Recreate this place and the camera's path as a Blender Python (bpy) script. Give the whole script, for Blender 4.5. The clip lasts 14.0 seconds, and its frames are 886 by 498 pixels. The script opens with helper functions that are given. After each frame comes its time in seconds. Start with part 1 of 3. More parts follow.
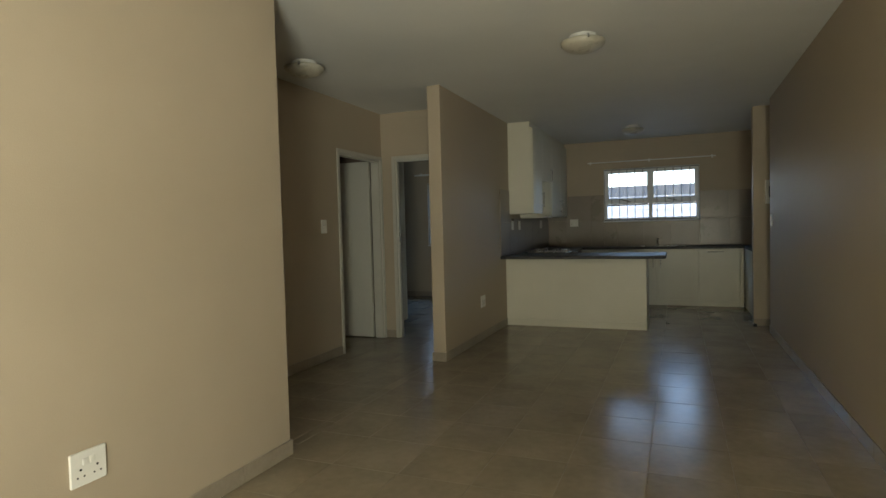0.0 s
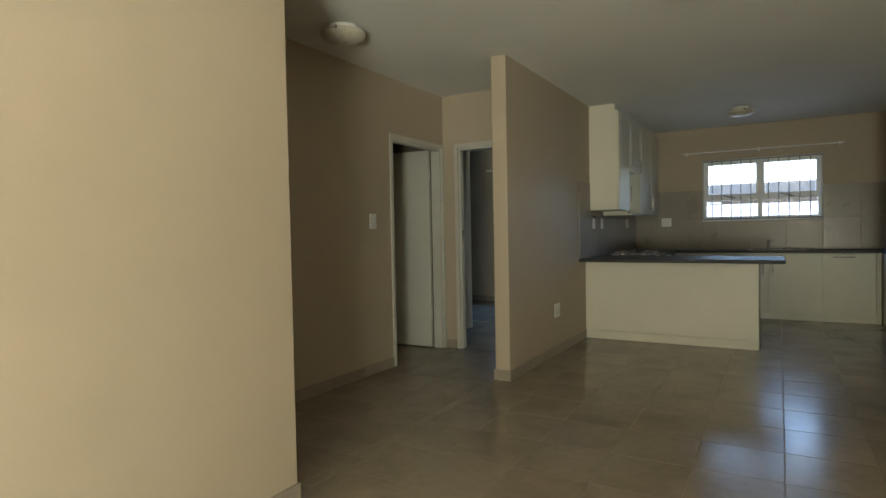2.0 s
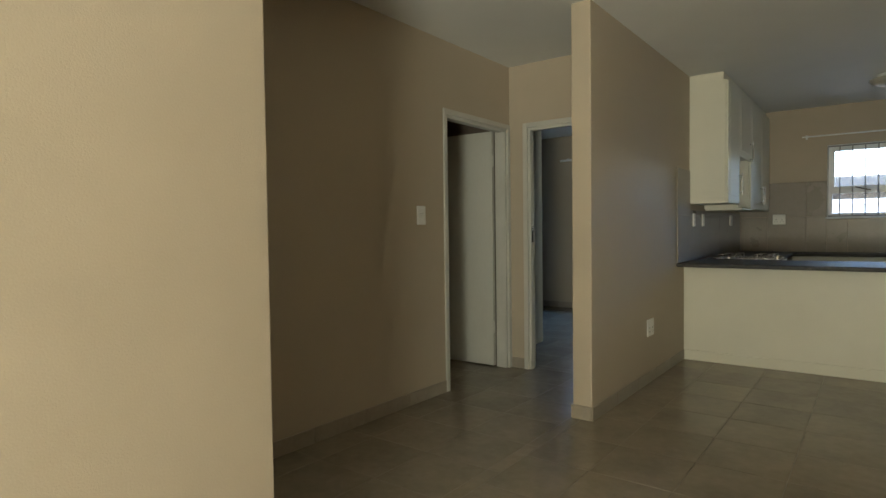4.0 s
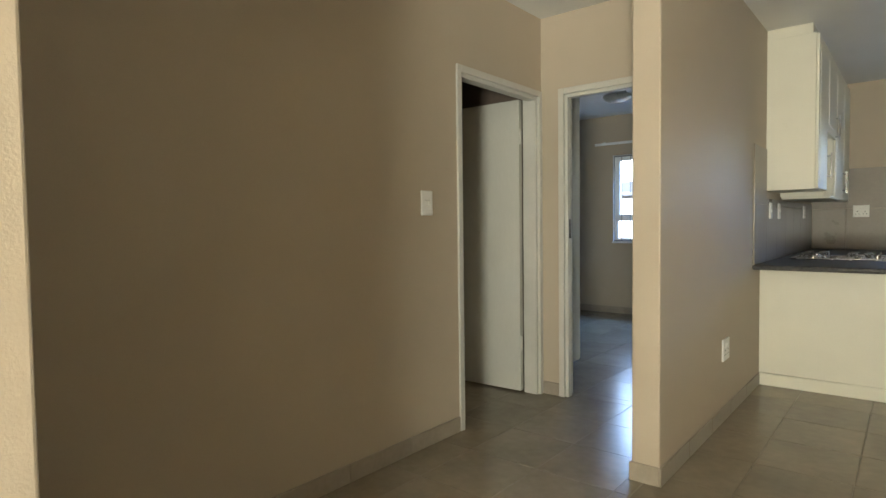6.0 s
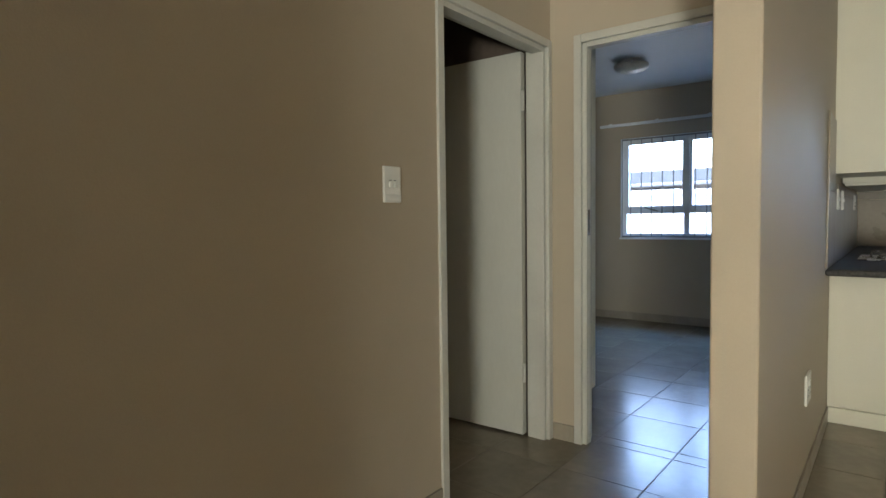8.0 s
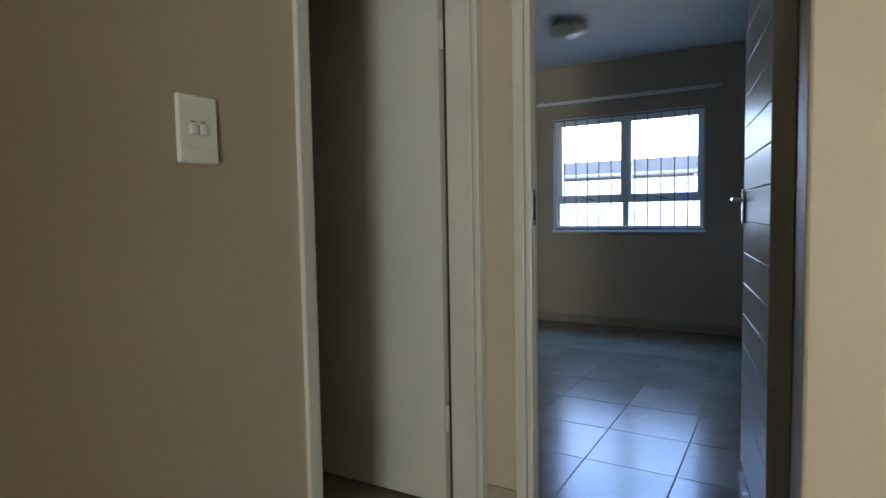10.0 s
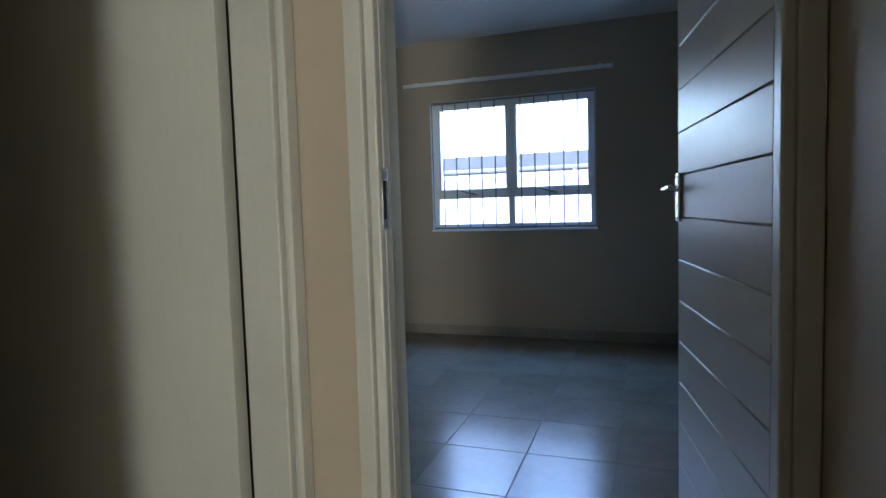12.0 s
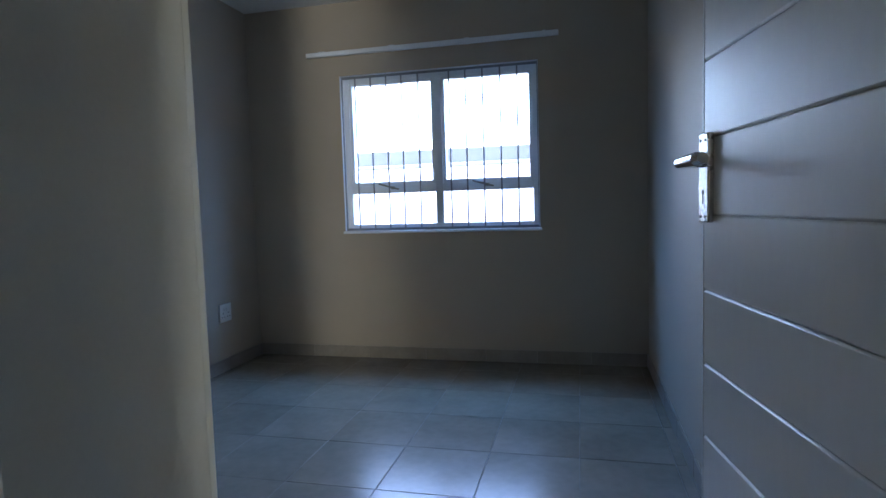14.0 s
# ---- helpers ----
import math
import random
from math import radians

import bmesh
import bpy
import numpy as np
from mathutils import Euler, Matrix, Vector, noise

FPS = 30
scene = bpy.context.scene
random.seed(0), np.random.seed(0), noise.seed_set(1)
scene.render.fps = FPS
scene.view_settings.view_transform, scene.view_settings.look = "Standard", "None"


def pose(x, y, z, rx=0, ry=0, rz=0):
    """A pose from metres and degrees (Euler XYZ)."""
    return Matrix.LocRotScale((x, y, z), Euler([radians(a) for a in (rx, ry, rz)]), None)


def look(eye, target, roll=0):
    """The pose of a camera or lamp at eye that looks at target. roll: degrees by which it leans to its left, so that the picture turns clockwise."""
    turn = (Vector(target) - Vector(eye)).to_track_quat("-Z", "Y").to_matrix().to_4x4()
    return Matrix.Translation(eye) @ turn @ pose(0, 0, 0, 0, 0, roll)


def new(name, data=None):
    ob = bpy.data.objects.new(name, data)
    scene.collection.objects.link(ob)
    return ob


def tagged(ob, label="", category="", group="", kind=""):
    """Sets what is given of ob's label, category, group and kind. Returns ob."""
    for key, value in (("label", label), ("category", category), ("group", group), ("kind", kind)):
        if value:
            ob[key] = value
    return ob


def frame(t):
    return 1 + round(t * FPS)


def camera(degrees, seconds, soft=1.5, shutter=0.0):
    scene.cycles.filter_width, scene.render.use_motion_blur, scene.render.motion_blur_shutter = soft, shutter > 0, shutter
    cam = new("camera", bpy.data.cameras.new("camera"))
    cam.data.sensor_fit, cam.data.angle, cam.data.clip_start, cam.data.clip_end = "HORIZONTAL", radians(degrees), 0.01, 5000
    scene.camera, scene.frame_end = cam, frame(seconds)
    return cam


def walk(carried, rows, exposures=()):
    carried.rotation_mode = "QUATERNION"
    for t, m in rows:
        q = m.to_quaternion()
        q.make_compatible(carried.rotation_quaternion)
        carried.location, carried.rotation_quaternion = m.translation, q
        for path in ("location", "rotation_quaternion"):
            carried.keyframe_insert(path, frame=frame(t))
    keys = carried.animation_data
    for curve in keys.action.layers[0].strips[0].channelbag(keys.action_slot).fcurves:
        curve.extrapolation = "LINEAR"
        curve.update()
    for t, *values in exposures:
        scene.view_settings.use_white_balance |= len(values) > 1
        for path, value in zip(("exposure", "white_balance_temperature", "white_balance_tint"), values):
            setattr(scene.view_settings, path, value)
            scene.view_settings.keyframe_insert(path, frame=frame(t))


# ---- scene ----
cam = camera(75.1, 14.0)
SKY, DOOR_W, NORTH_W = 0.15, 25.0, 17.5
PATH = [
    (0, (0.723, 0.832, 1.251), (-0.032, 2.682, 1.174), -1.5),
    (0.5, (0.686, 1.028, 1.235), (-0.13, 2.853, 1.165), -1.5),
    (1, (0.652, 1.222, 1.226), (-0.217, 3.022, 1.156), -1.4),
    (1.5, (0.61, 1.407, 1.214), (-0.328, 3.173, 1.146), -1.2),
    (2, (0.548, 1.601, 1.185), (-0.459, 3.328, 1.125), -1.1),
    (2.5, (0.467, 1.8, 1.188), (-0.596, 3.494, 1.127), -0.9),
    (3, (0.358, 2.02, 1.177), (-0.764, 3.675, 1.121), -0.8),
    (5.5, (-0.288, 2.998, 1.176), (-1.548, 4.55, 1.093), -0.7),
    (6, (-0.422, 3.211, 1.165), (-1.689, 4.757, 1.083), -0.7),
    (6.5, (-0.572, 3.412, 1.163), (-1.842, 4.955, 1.08), -0.7),
    (7, (-0.713, 3.605, 1.167), (-1.984, 5.146, 1.077), -0.7),
    (9.5, (-1.339, 4.574, 1.121), (-2.427, 6.248, 1.004), -0.9),
    (10, (-1.426, 4.77, 1.114), (-2.447, 6.486, 0.993), -1.0),
    (10.5, (-1.51, 4.96, 1.111), (-2.448, 6.723, 0.985), -1.1),
    (11, (-1.581, 5.154, 1.108), (-2.416, 6.967, 0.978), -1.2),
    (11.5, (-1.633, 5.372, 1.108), (-2.374, 7.224, 0.972), -1.5),
    (12, (-1.679, 5.596, 1.107), (-2.342, 7.478, 0.97), -1.7),
    (12.5, (-1.71, 5.813, 1.103), (-2.305, 7.717, 0.96), -1.6),
    (13, (-1.73, 6.037, 1.098), (-2.265, 7.959, 0.953), -1.7),
    (13.5, (-1.756, 6.25, 1.094), (-2.252, 8.182, 0.948), -1.7),
    (14, (-1.79, 6.471, 1.088), (-2.254, 8.411, 0.941), -1.7),
]
walk(cam, [(r[0], look(*r[1:])) for r in PATH],
     [(0.0, 3.3, 6500, 9), (1.5, 3.8, 6500, 9), (3.0, 3.87, 6500, 9), (5.5, 4.65, 6400, 11), (6.5, 5.12, 6250, 14), (7.2, 4.95, 6200, 13),
      (9.5, 4.25, 5900, 15), (11.0, 4.4, 5850, 14), (12.5, 4.45, 5700, 15), (13.0, 4.55, 5600, 15), (14.0, 4.9, 5780, 18)])


# ---- daylight: sky, sun high in the west, and the daylight in the rooms' own openings ----
SUN_ELEVATION, SUN_AZIMUTH = radians(50), radians(-80)
world = bpy.data.worlds.new("sky")
scene.world = world
world.use_nodes = True
wn, wl = world.node_tree.nodes, world.node_tree.links
sky = wn.new("ShaderNodeTexSky")
sky.sky_type = "NISHITA"
sky.sun_disc = False
sky.sun_elevation = SUN_ELEVATION
sky.sun_rotation = SUN_AZIMUTH
sky.ozone_density, sky.dust_density = 4.0, 3.0
wn["Background"].inputs[1].default_value = SKY
wl.new(sky.outputs[0], wn["Background"].inputs[0])

sun = new("sun", bpy.data.lights.new("sun", "SUN"))
sun.data.energy, sun.data.angle, sun.data.color = 3.0, radians(0.5), (1.0, 0.93, 0.82)
sun.matrix_world = look((math.sin(SUN_AZIMUTH) * math.cos(SUN_ELEVATION), math.cos(SUN_AZIMUTH) * math.cos(SUN_ELEVATION), math.sin(SUN_ELEVATION)), (0, 0, 0))

door_light = new("door_daylight", bpy.data.lights.new("door_daylight", "AREA"))
door_light.data.shape = "RECTANGLE"
door_light.data.size, door_light.data.size_y = 1.25, 0.9
door_light.data.energy, door_light.data.color = DOOR_W, (0.97, 0.985, 0.82)
door_light.matrix_world = look((1.34, -1.55, 0.45), (-0.16, -1.05, 2.35))

north_light = new("north_sky_daylight", bpy.data.lights.new("north_sky_daylight", "AREA"))
north_light.data.shape = "RECTANGLE"
north_light.data.size, north_light.data.size_y = 4.6, 1.2
north_light.data.energy, north_light.data.color = NORTH_W, (0.20, 0.47, 1.0)
north_light.matrix_world = look((-2.9, 11.6, 3.0), (-2.9, 8.5, 0))


# ---- materials ----
def material(name, colour, rough=0.5, metal=0.0, spec=0.5):
    m = bpy.data.materials.new(name)
    m.use_nodes = True
    b = m.node_tree.nodes["Principled BSDF"]
    b.inputs["Base Color"].default_value = (*colour, 1)
    b.inputs["Roughness"].default_value = rough
    b.inputs["Metallic"].default_value = metal
    b.inputs["Specular IOR Level"].default_value = spec
    return m


def textured(name, dark, light, rough=(0.4, 0.5), scale=3.0, fine=60.0, bump=0.1, metal=0.0, per_piece=0.0, distance=0.002, spec=0.5, stretch=(1, 1, 1)):
    """Two scales of noise mix two tones, vary the gloss and raise a fine relief."""
    m = material(name, light, rough[0], metal, spec)
    n, l = m.node_tree.nodes, m.node_tree.links
    b = n["Principled BSDF"]
    co = n.new("ShaderNodeTexCoord")
    mp = n.new("ShaderNodeMapping")
    mp.inputs["Scale"].default_value = stretch
    l.new(co.outputs["Object"], mp.inputs["Vector"])
    big, small = n.new("ShaderNodeTexNoise"), n.new("ShaderNodeTexNoise")
    big.inputs["Scale"].default_value, big.inputs["Detail"].default_value = scale, 6
    big.inputs["Roughness"].default_value = 0.6
    small.inputs["Scale"].default_value, small.inputs["Detail"].default_value = fine, 4
    l.new(mp.outputs[0], big.inputs["Vector"])
    l.new(mp.outputs[0], small.inputs["Vector"])
    add = n.new("ShaderNodeMath")
    add.operation = "MULTIPLY_ADD"
    add.inputs[1].default_value = 0.35
    l.new(small.outputs[0], add.inputs[0])
    l.new(big.outputs[0], add.inputs[2])
    ramp = n.new("ShaderNodeMapRange")
    ramp.inputs["From Min"].default_value, ramp.inputs["From Max"].default_value = 0.48, 0.88
    l.new(add.outputs[0], ramp.inputs["Value"])
    mix = n.new("ShaderNodeMix")
    mix.data_type = "RGBA"
    mix.inputs["A"].default_value, mix.inputs["B"].default_value = (*dark, 1), (*light, 1)
    l.new(ramp.outputs[0], mix.inputs["Factor"])
    colour = mix.outputs["Result"]
    if per_piece:
        info = n.new("ShaderNodeObjectInfo")
        hsv = n.new("ShaderNodeHueSaturation")
        span = n.new("ShaderNodeMapRange")
        span.inputs["To Min"].default_value, span.inputs["To Max"].default_value = 1 - per_piece, 1 + per_piece
        l.new(info.outputs["Random"], span.inputs["Value"])
        l.new(span.outputs[0], hsv.inputs["Value"])
        l.new(colour, hsv.inputs["Color"])
        colour = hsv.outputs[0]
        shift = n.new("ShaderNodeVectorMath")
        shift.operation = "MULTIPLY_ADD"
        shift.inputs[1].default_value = (37, 17, 5)
        l.new(info.outputs["Random"], shift.inputs[0])
        l.new(co.outputs["Object"], shift.inputs[2])
        l.new(shift.outputs[0], mp.inputs["Vector"])
    l.new(colour, b.inputs["Base Color"])
    rr = n.new("ShaderNodeMapRange")
    rr.inputs["From Min"].default_value, rr.inputs["From Max"].default_value = 0.35, 0.65
    rr.inputs["To Min"].default_value, rr.inputs["To Max"].default_value = rough
    l.new(big.outputs[0], rr.inputs["Value"])
    l.new(rr.outputs[0], b.inputs["Roughness"])
    if bump:
        bp = n.new("ShaderNodeBump")
        bp.inputs["Strength"].default_value, bp.inputs["Distance"].default_value = bump, distance
        l.new(small.outputs[0], bp.inputs["Height"])
        l.new(bp.outputs[0], b.inputs["Normal"])
    return m


PAINT = textured("beige_wall_paint", (0.418, 0.35, 0.262), (0.455, 0.383, 0.29), (0.50, 0.58), 1.3, 190, 0.25)
CEILING = textured("white_ceiling_paint", (0.74, 0.73, 0.69), (0.80, 0.79, 0.75), (0.7, 0.8), 1.0, 120, 0.2)
TILE = textured("beige_glazed_floor_tile", (0.225, 0.186, 0.134), (0.305, 0.257, 0.188), (0.18, 0.25), 2.2, 22, 0.03, per_piece=0.02, distance=0.001, spec=0.42)
SKIRT = textured("beige_skirting_tile", (0.25, 0.213, 0.165), (0.335, 0.29, 0.228), (0.28, 0.4), 4.0, 40, 0.05, per_piece=0.06, distance=0.001)
GROUT = textured("beige_grout", (0.19, 0.16, 0.118), (0.26, 0.222, 0.168), (0.8, 0.9), 5.0, 80, 0.3)
ENAMEL = textured("cream_enamel_steel", (0.49, 0.475, 0.42), (0.56, 0.545, 0.49), (0.32, 0.45), 3.0, 90, 0.08)
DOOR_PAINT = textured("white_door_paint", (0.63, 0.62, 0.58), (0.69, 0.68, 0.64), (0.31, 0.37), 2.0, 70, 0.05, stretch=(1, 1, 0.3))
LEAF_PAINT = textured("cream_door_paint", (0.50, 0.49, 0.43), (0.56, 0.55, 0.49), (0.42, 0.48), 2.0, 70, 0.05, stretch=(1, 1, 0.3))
MELAMINE = textured("off_white_melamine", (0.66, 0.64, 0.54), (0.72, 0.70, 0.60), (0.35, 0.45), 1.5, 120, 0.04)
STONE = textured("dark_speckled_worktop", (0.022, 0.021, 0.022), (0.085, 0.08, 0.078), (0.50, 0.60), 45.0, 260, 0.04)
SPLASH = textured("grey_beige_wall_tile", (0.215, 0.185, 0.155), (0.265, 0.23, 0.195), (0.27, 0.33), 2.0, 30, 0.02, per_piece=0.05, distance=0.001)
ALU = textured("white_coated_aluminium", (0.76, 0.78, 0.79), (0.83, 0.85, 0.86), (0.3, 0.4), 4.0, 80, 0.03)
STEEL = textured("brushed_steel", (0.50, 0.50, 0.50), (0.64, 0.64, 0.63), (0.18, 0.32), 12.0, 200, 0.05, metal=1.0)
CHROME = material("polished_chrome", (0.72, 0.72, 0.72), 0.08, 1.0)
PLASTIC = textured("white_switch_plastic", (0.74, 0.73, 0.69), (0.80, 0.79, 0.75), (0.3, 0.38), 6.0, 90, 0.02)
BARS = material("grey_painted_bars", (0.16, 0.165, 0.17), 0.45)
BLACK = material("black_plastic", (0.012, 0.012, 0.012), 0.4)
IRON = material("cast_iron_enamel", (0.02, 0.02, 0.021), 0.5)
BOWL = textured("alabaster_glass", (0.46, 0.43, 0.35), (0.54, 0.51, 0.42), (0.25, 0.35), 9.0, 50, 0.05)
PAVING = textured("concrete_paving", (0.10, 0.095, 0.09), (0.15, 0.145, 0.14), (0.8, 0.9), 2.0, 30, 0.3)
PLASTER = textured("white_outdoor_plaster", (0.70, 0.70, 0.69), (0.80, 0.80, 0.79), (0.8, 0.9), 2.0, 60, 0.3)
ROOFING = textured("grey_roof_sheeting", (0.20, 0.185, 0.165), (0.28, 0.26, 0.235), (0.5, 0.6), 2.0, 40, 0.2)
ROOF_DARK = textured("dark_grey_roof_sheeting", (0.075, 0.072, 0.07), (0.115, 0.11, 0.105), (0.5, 0.6), 2.0, 40, 0.2)
GUARD = textured("galvanised_guard_bars", (0.21, 0.215, 0.22), (0.29, 0.295, 0.30), (0.4, 0.5), 12.0, 90, 0.05)
# neighbour's wall below the roof: its shade is put into the dark grey
SHADE = textured("shaded_grey_house_wall", (0.09, 0.085, 0.08), (0.15, 0.145, 0.14), (0.8, 0.9), 3.0, 30, 0.3)
DARKWALL = textured("shaded_brown_bathroom_tile", (0.10, 0.075, 0.06), (0.15, 0.115, 0.09), (0.3, 0.4), 3.0, 30, 0.05)

GLASS = bpy.data.materials.new("window_glass")
GLASS.use_nodes = True
gn, gl = GLASS.node_tree.nodes, GLASS.node_tree.links
gn.clear()
g_out, g_mix = gn.new("ShaderNodeOutputMaterial"), gn.new("ShaderNodeMixShader")
g_clear, g_gloss, g_fres = gn.new("ShaderNodeBsdfTransparent"), gn.new("ShaderNodeBsdfGlossy"), gn.new("ShaderNodeFresnel")
g_clear.inputs[0].default_value = (0.93, 0.95, 0.95, 1)
g_gloss.inputs["Roughness"].default_value = 0.0
g_fres.inputs["IOR"].default_value = 1.45
gl.new(g_fres.outputs[0], g_mix.inputs[0])
gl.new(g_clear.outputs[0], g_mix.inputs[1])
gl.new(g_gloss.outputs[0], g_mix.inputs[2])
gl.new(g_mix.outputs[0], g_out.inputs[0])


# ---- shape helpers ----
def add_box(bm, a, b, bevel=0.0, seg=2):
    """A box from corner a to corner b in bm, its edges rounded."""
    r = bmesh.ops.create_cube(bm, size=1)
    for v in r["verts"]:
        v.co = Vector([(a[i] + b[i]) / 2 + v.co[i] * (b[i] - a[i]) for i in range(3)])
    if bevel:
        es = list({e for v in r["verts"] for e in v.link_edges})
        bmesh.ops.bevel(bm, geom=es, offset=bevel, segments=seg, affect="EDGES", profile=0.5)
    return bm


def cuboid(a, b, bevel=0.0, seg=2):
    return add_box(bmesh.new(), a, b, bevel, seg)


def boxes(*pairs, bevel=0.0, seg=2):
    bm = bmesh.new()
    for a, b in pairs:
        add_box(bm, a, b, bevel, seg)
    return bm


def add_rod(bm, p, q, r, seg=12, r2=None):
    """A round rod, or cone, from p to q."""
    p, q = Vector(p), Vector(q)
    m = Matrix.Translation((p + q) / 2) @ (q - p).to_track_quat("Z", "Y").to_matrix().to_4x4()
    bmesh.ops.create_cone(bm, cap_ends=True, segments=seg, radius1=r, radius2=r if r2 is None else r2, depth=(q - p).length, matrix=m)
    return bm


def rod(p, q, r, seg=12, r2=None):
    return add_rod(bmesh.new(), p, q, r, seg, r2)


def lathe(profile, seg=36):
    """A turned body from (radius, height) pairs."""
    bm = bmesh.new()
    rings = []
    for r, z in profile:
        if r < 1e-5:
            rings.append([bm.verts.new((0, 0, z))])
        else:
            rings.append([bm.verts.new((r * math.cos(2 * math.pi * i / seg), r * math.sin(2 * math.pi * i / seg), z)) for i in range(seg)])
    for a, b in zip(rings, rings[1:]):
        for i in range(seg):
            j = (i + 1) % seg
            if len(a) == 1 and len(b) > 1:
                bm.faces.new((a[0], b[i], b[j]))
            elif len(b) == 1 and len(a) > 1:
                bm.faces.new((a[i], b[0], a[j]))
            elif len(a) > 1:
                bm.faces.new((a[i], b[i], b[j], a[j]))
    bmesh.ops.recalc_face_normals(bm, faces=bm.faces)
    return bm


def prism(outline, rounded, z0, z1, r):
    """An upright body over an outline; the corners named in rounded are eased by r."""
    bm = bmesh.new()
    f = bm.faces.new([bm.verts.new((x, y, z0)) for x, y in outline])
    up = bmesh.ops.extrude_face_region(bm, geom=[f])
    for v in up["geom"]:
        if isinstance(v, bmesh.types.BMVert):
            v.co.z = z1
    bmesh.ops.recalc_face_normals(bm, faces=bm.faces)
    keep = [outline[i] for i in rounded]
    es = [e for e in bm.edges if abs(e.verts[0].co.z - e.verts[1].co.z) > 0.1
          and any((e.verts[0].co.xy - Vector(k)).length < 1e-4 for k in keep)]
    bmesh.ops.bevel(bm, geom=es, offset=r, segments=3, affect="EDGES", profile=0.5)
    return bm


def smooth(bm, degrees=40):
    for f in bm.faces:
        f.smooth = f.calc_area() < 0.003 or min(e.calc_length() for e in f.edges) < 0.012
    for e in bm.edges:
        if len(e.link_faces) == 2 and e.calc_face_angle(0) > radians(degrees):
            e.smooth = False
    return bm


def mesh_of(name, bm, mat):
    smooth(bm)
    me = bpy.data.meshes.new(name)
    bm.to_mesh(me)
    bm.free()
    me.materials.append(mat)
    return me


def part(name, bm, mat, parent, label=""):
    """One mesh under a thing or a part, in the thing's own coordinates."""
    ob = new(name, mesh_of(name, bm, mat))
    ob.parent = parent
    if label:
        ob["label"] = label
    return ob


def thing(name, label, category, m=None, group="", kind=""):
    ob = tagged(new(name), label, category, group, kind)
    ob.empty_display_size = 0.1
    if m is not None:
        ob.matrix_world = m
    return ob


def structure(name, bm, mat, label, category="wall"):
    return tagged(new(name, mesh_of(name, bm, mat)), label, category, "", "structure")


# ---- the plan ----
H = 2.545            # ceiling
X_E = 1.655          # living room's east wall
X_P0, X_P1 = -1.402, -1.276   # partition between hall and kitchen
X_BE = -1.362        # bedroom's east face
X_H = -2.398         # hall's west wall
X_A = -1.295         # wall beside the living room
Y_A = 3.446          # its end
Y_P = 5.74           # the partition's end
Y_D = 6.69           # wall with the bedroom door
Y_B = 6.80           # its bedroom side
Y_N = 10.39          # window wall
X_BW = -4.18         # bedroom's west wall
X_KE = 2.2           # kitchen's east wall
Y_S = -2.4           # south wall

floor = structure("floor", cuboid((-5.2, -2.6, -0.16), (2.4, 10.6, -0.0016)), GROUT, "beige glazed floor tiles with beige grout", "floor")
structure("ceiling", cuboid((-5.2, -2.6, H), (2.4, 10.6, H + 0.15)), CEILING, "plain white painted ceiling", "ceiling")
structure("roof", cuboid((-5.5, -2.9, H + 0.15), (2.7, 10.95, H + 0.3)), ROOFING, "grey flat roof over the rooms", "roof")

structure("wall_living_west", cuboid((X_A - 0.13, Y_S, 0), (X_A, Y_A, H), 0.006), PAINT, "beige painted plaster wall ending in an open corner")
structure("wall_partition", prism(((X_P0, Y_P), (X_P1, Y_P), (X_P1, Y_N), (X_BE, Y_N), (X_BE, Y_B), (X_P0, Y_B)), (0, 1), 0, H, 0.007), PAINT, "beige painted partition wall beside the kitchen")
G0, G1 = -2.2, -0.9   # glass door in the living room's east wall: y from, to
structure("wall_living_east", boxes(((X_E, Y_S, 0), (X_E + 0.16, G0, H)), ((X_E, G1, 0), (X_E + 0.16, 8.0, H)),
                                ((X_E, G0, 2.1), (X_E + 0.16, G1, H))), PAINT, "long beige painted living room wall")
structure("wall_recess", boxes(((2.05, 7.84, 0), (2.2, 8.6, H)), ((X_E + 0.16, 7.84, 0), (2.05, 8.0, H))), PAINT, "beige wall at the back of the recess")
structure("wall_nib", cuboid((1.535, 8.4, 0), (2.2, 8.53, H), 0.005), PAINT, "short beige wall beside the kitchen")
structure("wall_kitchen_east", cuboid((X_KE, 8.3, 0), (X_KE + 0.16, Y_N, H)), PAINT, "beige kitchen side wall")

# openings: the window sizes are (x0, x1, z0, z1)
BED_WIN = (-3.452, -2.050, 0.928, 2.036)
KIT_WIN = (-0.368, 1.032, 1.272, 2.095)
nb, nk = BED_WIN, KIT_WIN
T_N = 0.22
structure("wall_north_bedroom", boxes(
    ((X_BW - 0.16, Y_N, 0), (nb[0], Y_N + T_N, H)), ((nb[1], Y_N, 0), (X_P1 - 0.04, Y_N + T_N, H)),
    ((nb[0], Y_N, 0), (nb[1], Y_N + T_N, nb[2])), ((nb[0], Y_N, nb[3]), (nb[1], Y_N + T_N, H))), PAINT, "beige bedroom wall around the window")
structure("wall_north_kitchen", boxes(
    ((X_P1 - 0.04, Y_N, 0), (nk[0], Y_N + T_N, H)), ((nk[1], Y_N, 0), (X_KE + 0.16, Y_N + T_N, H)),
    ((nk[0], Y_N, 0), (nk[1], Y_N + T_N, nk[2])), ((nk[0], Y_N, nk[3]), (nk[1], Y_N + T_N, H))), PAINT, "beige kitchen wall around the window")
structure("wall_bedroom_west", cuboid((X_BW - 0.16, Y_D, 0), (X_BW, Y_N, H)), PAINT, "beige painted bedroom side wall")

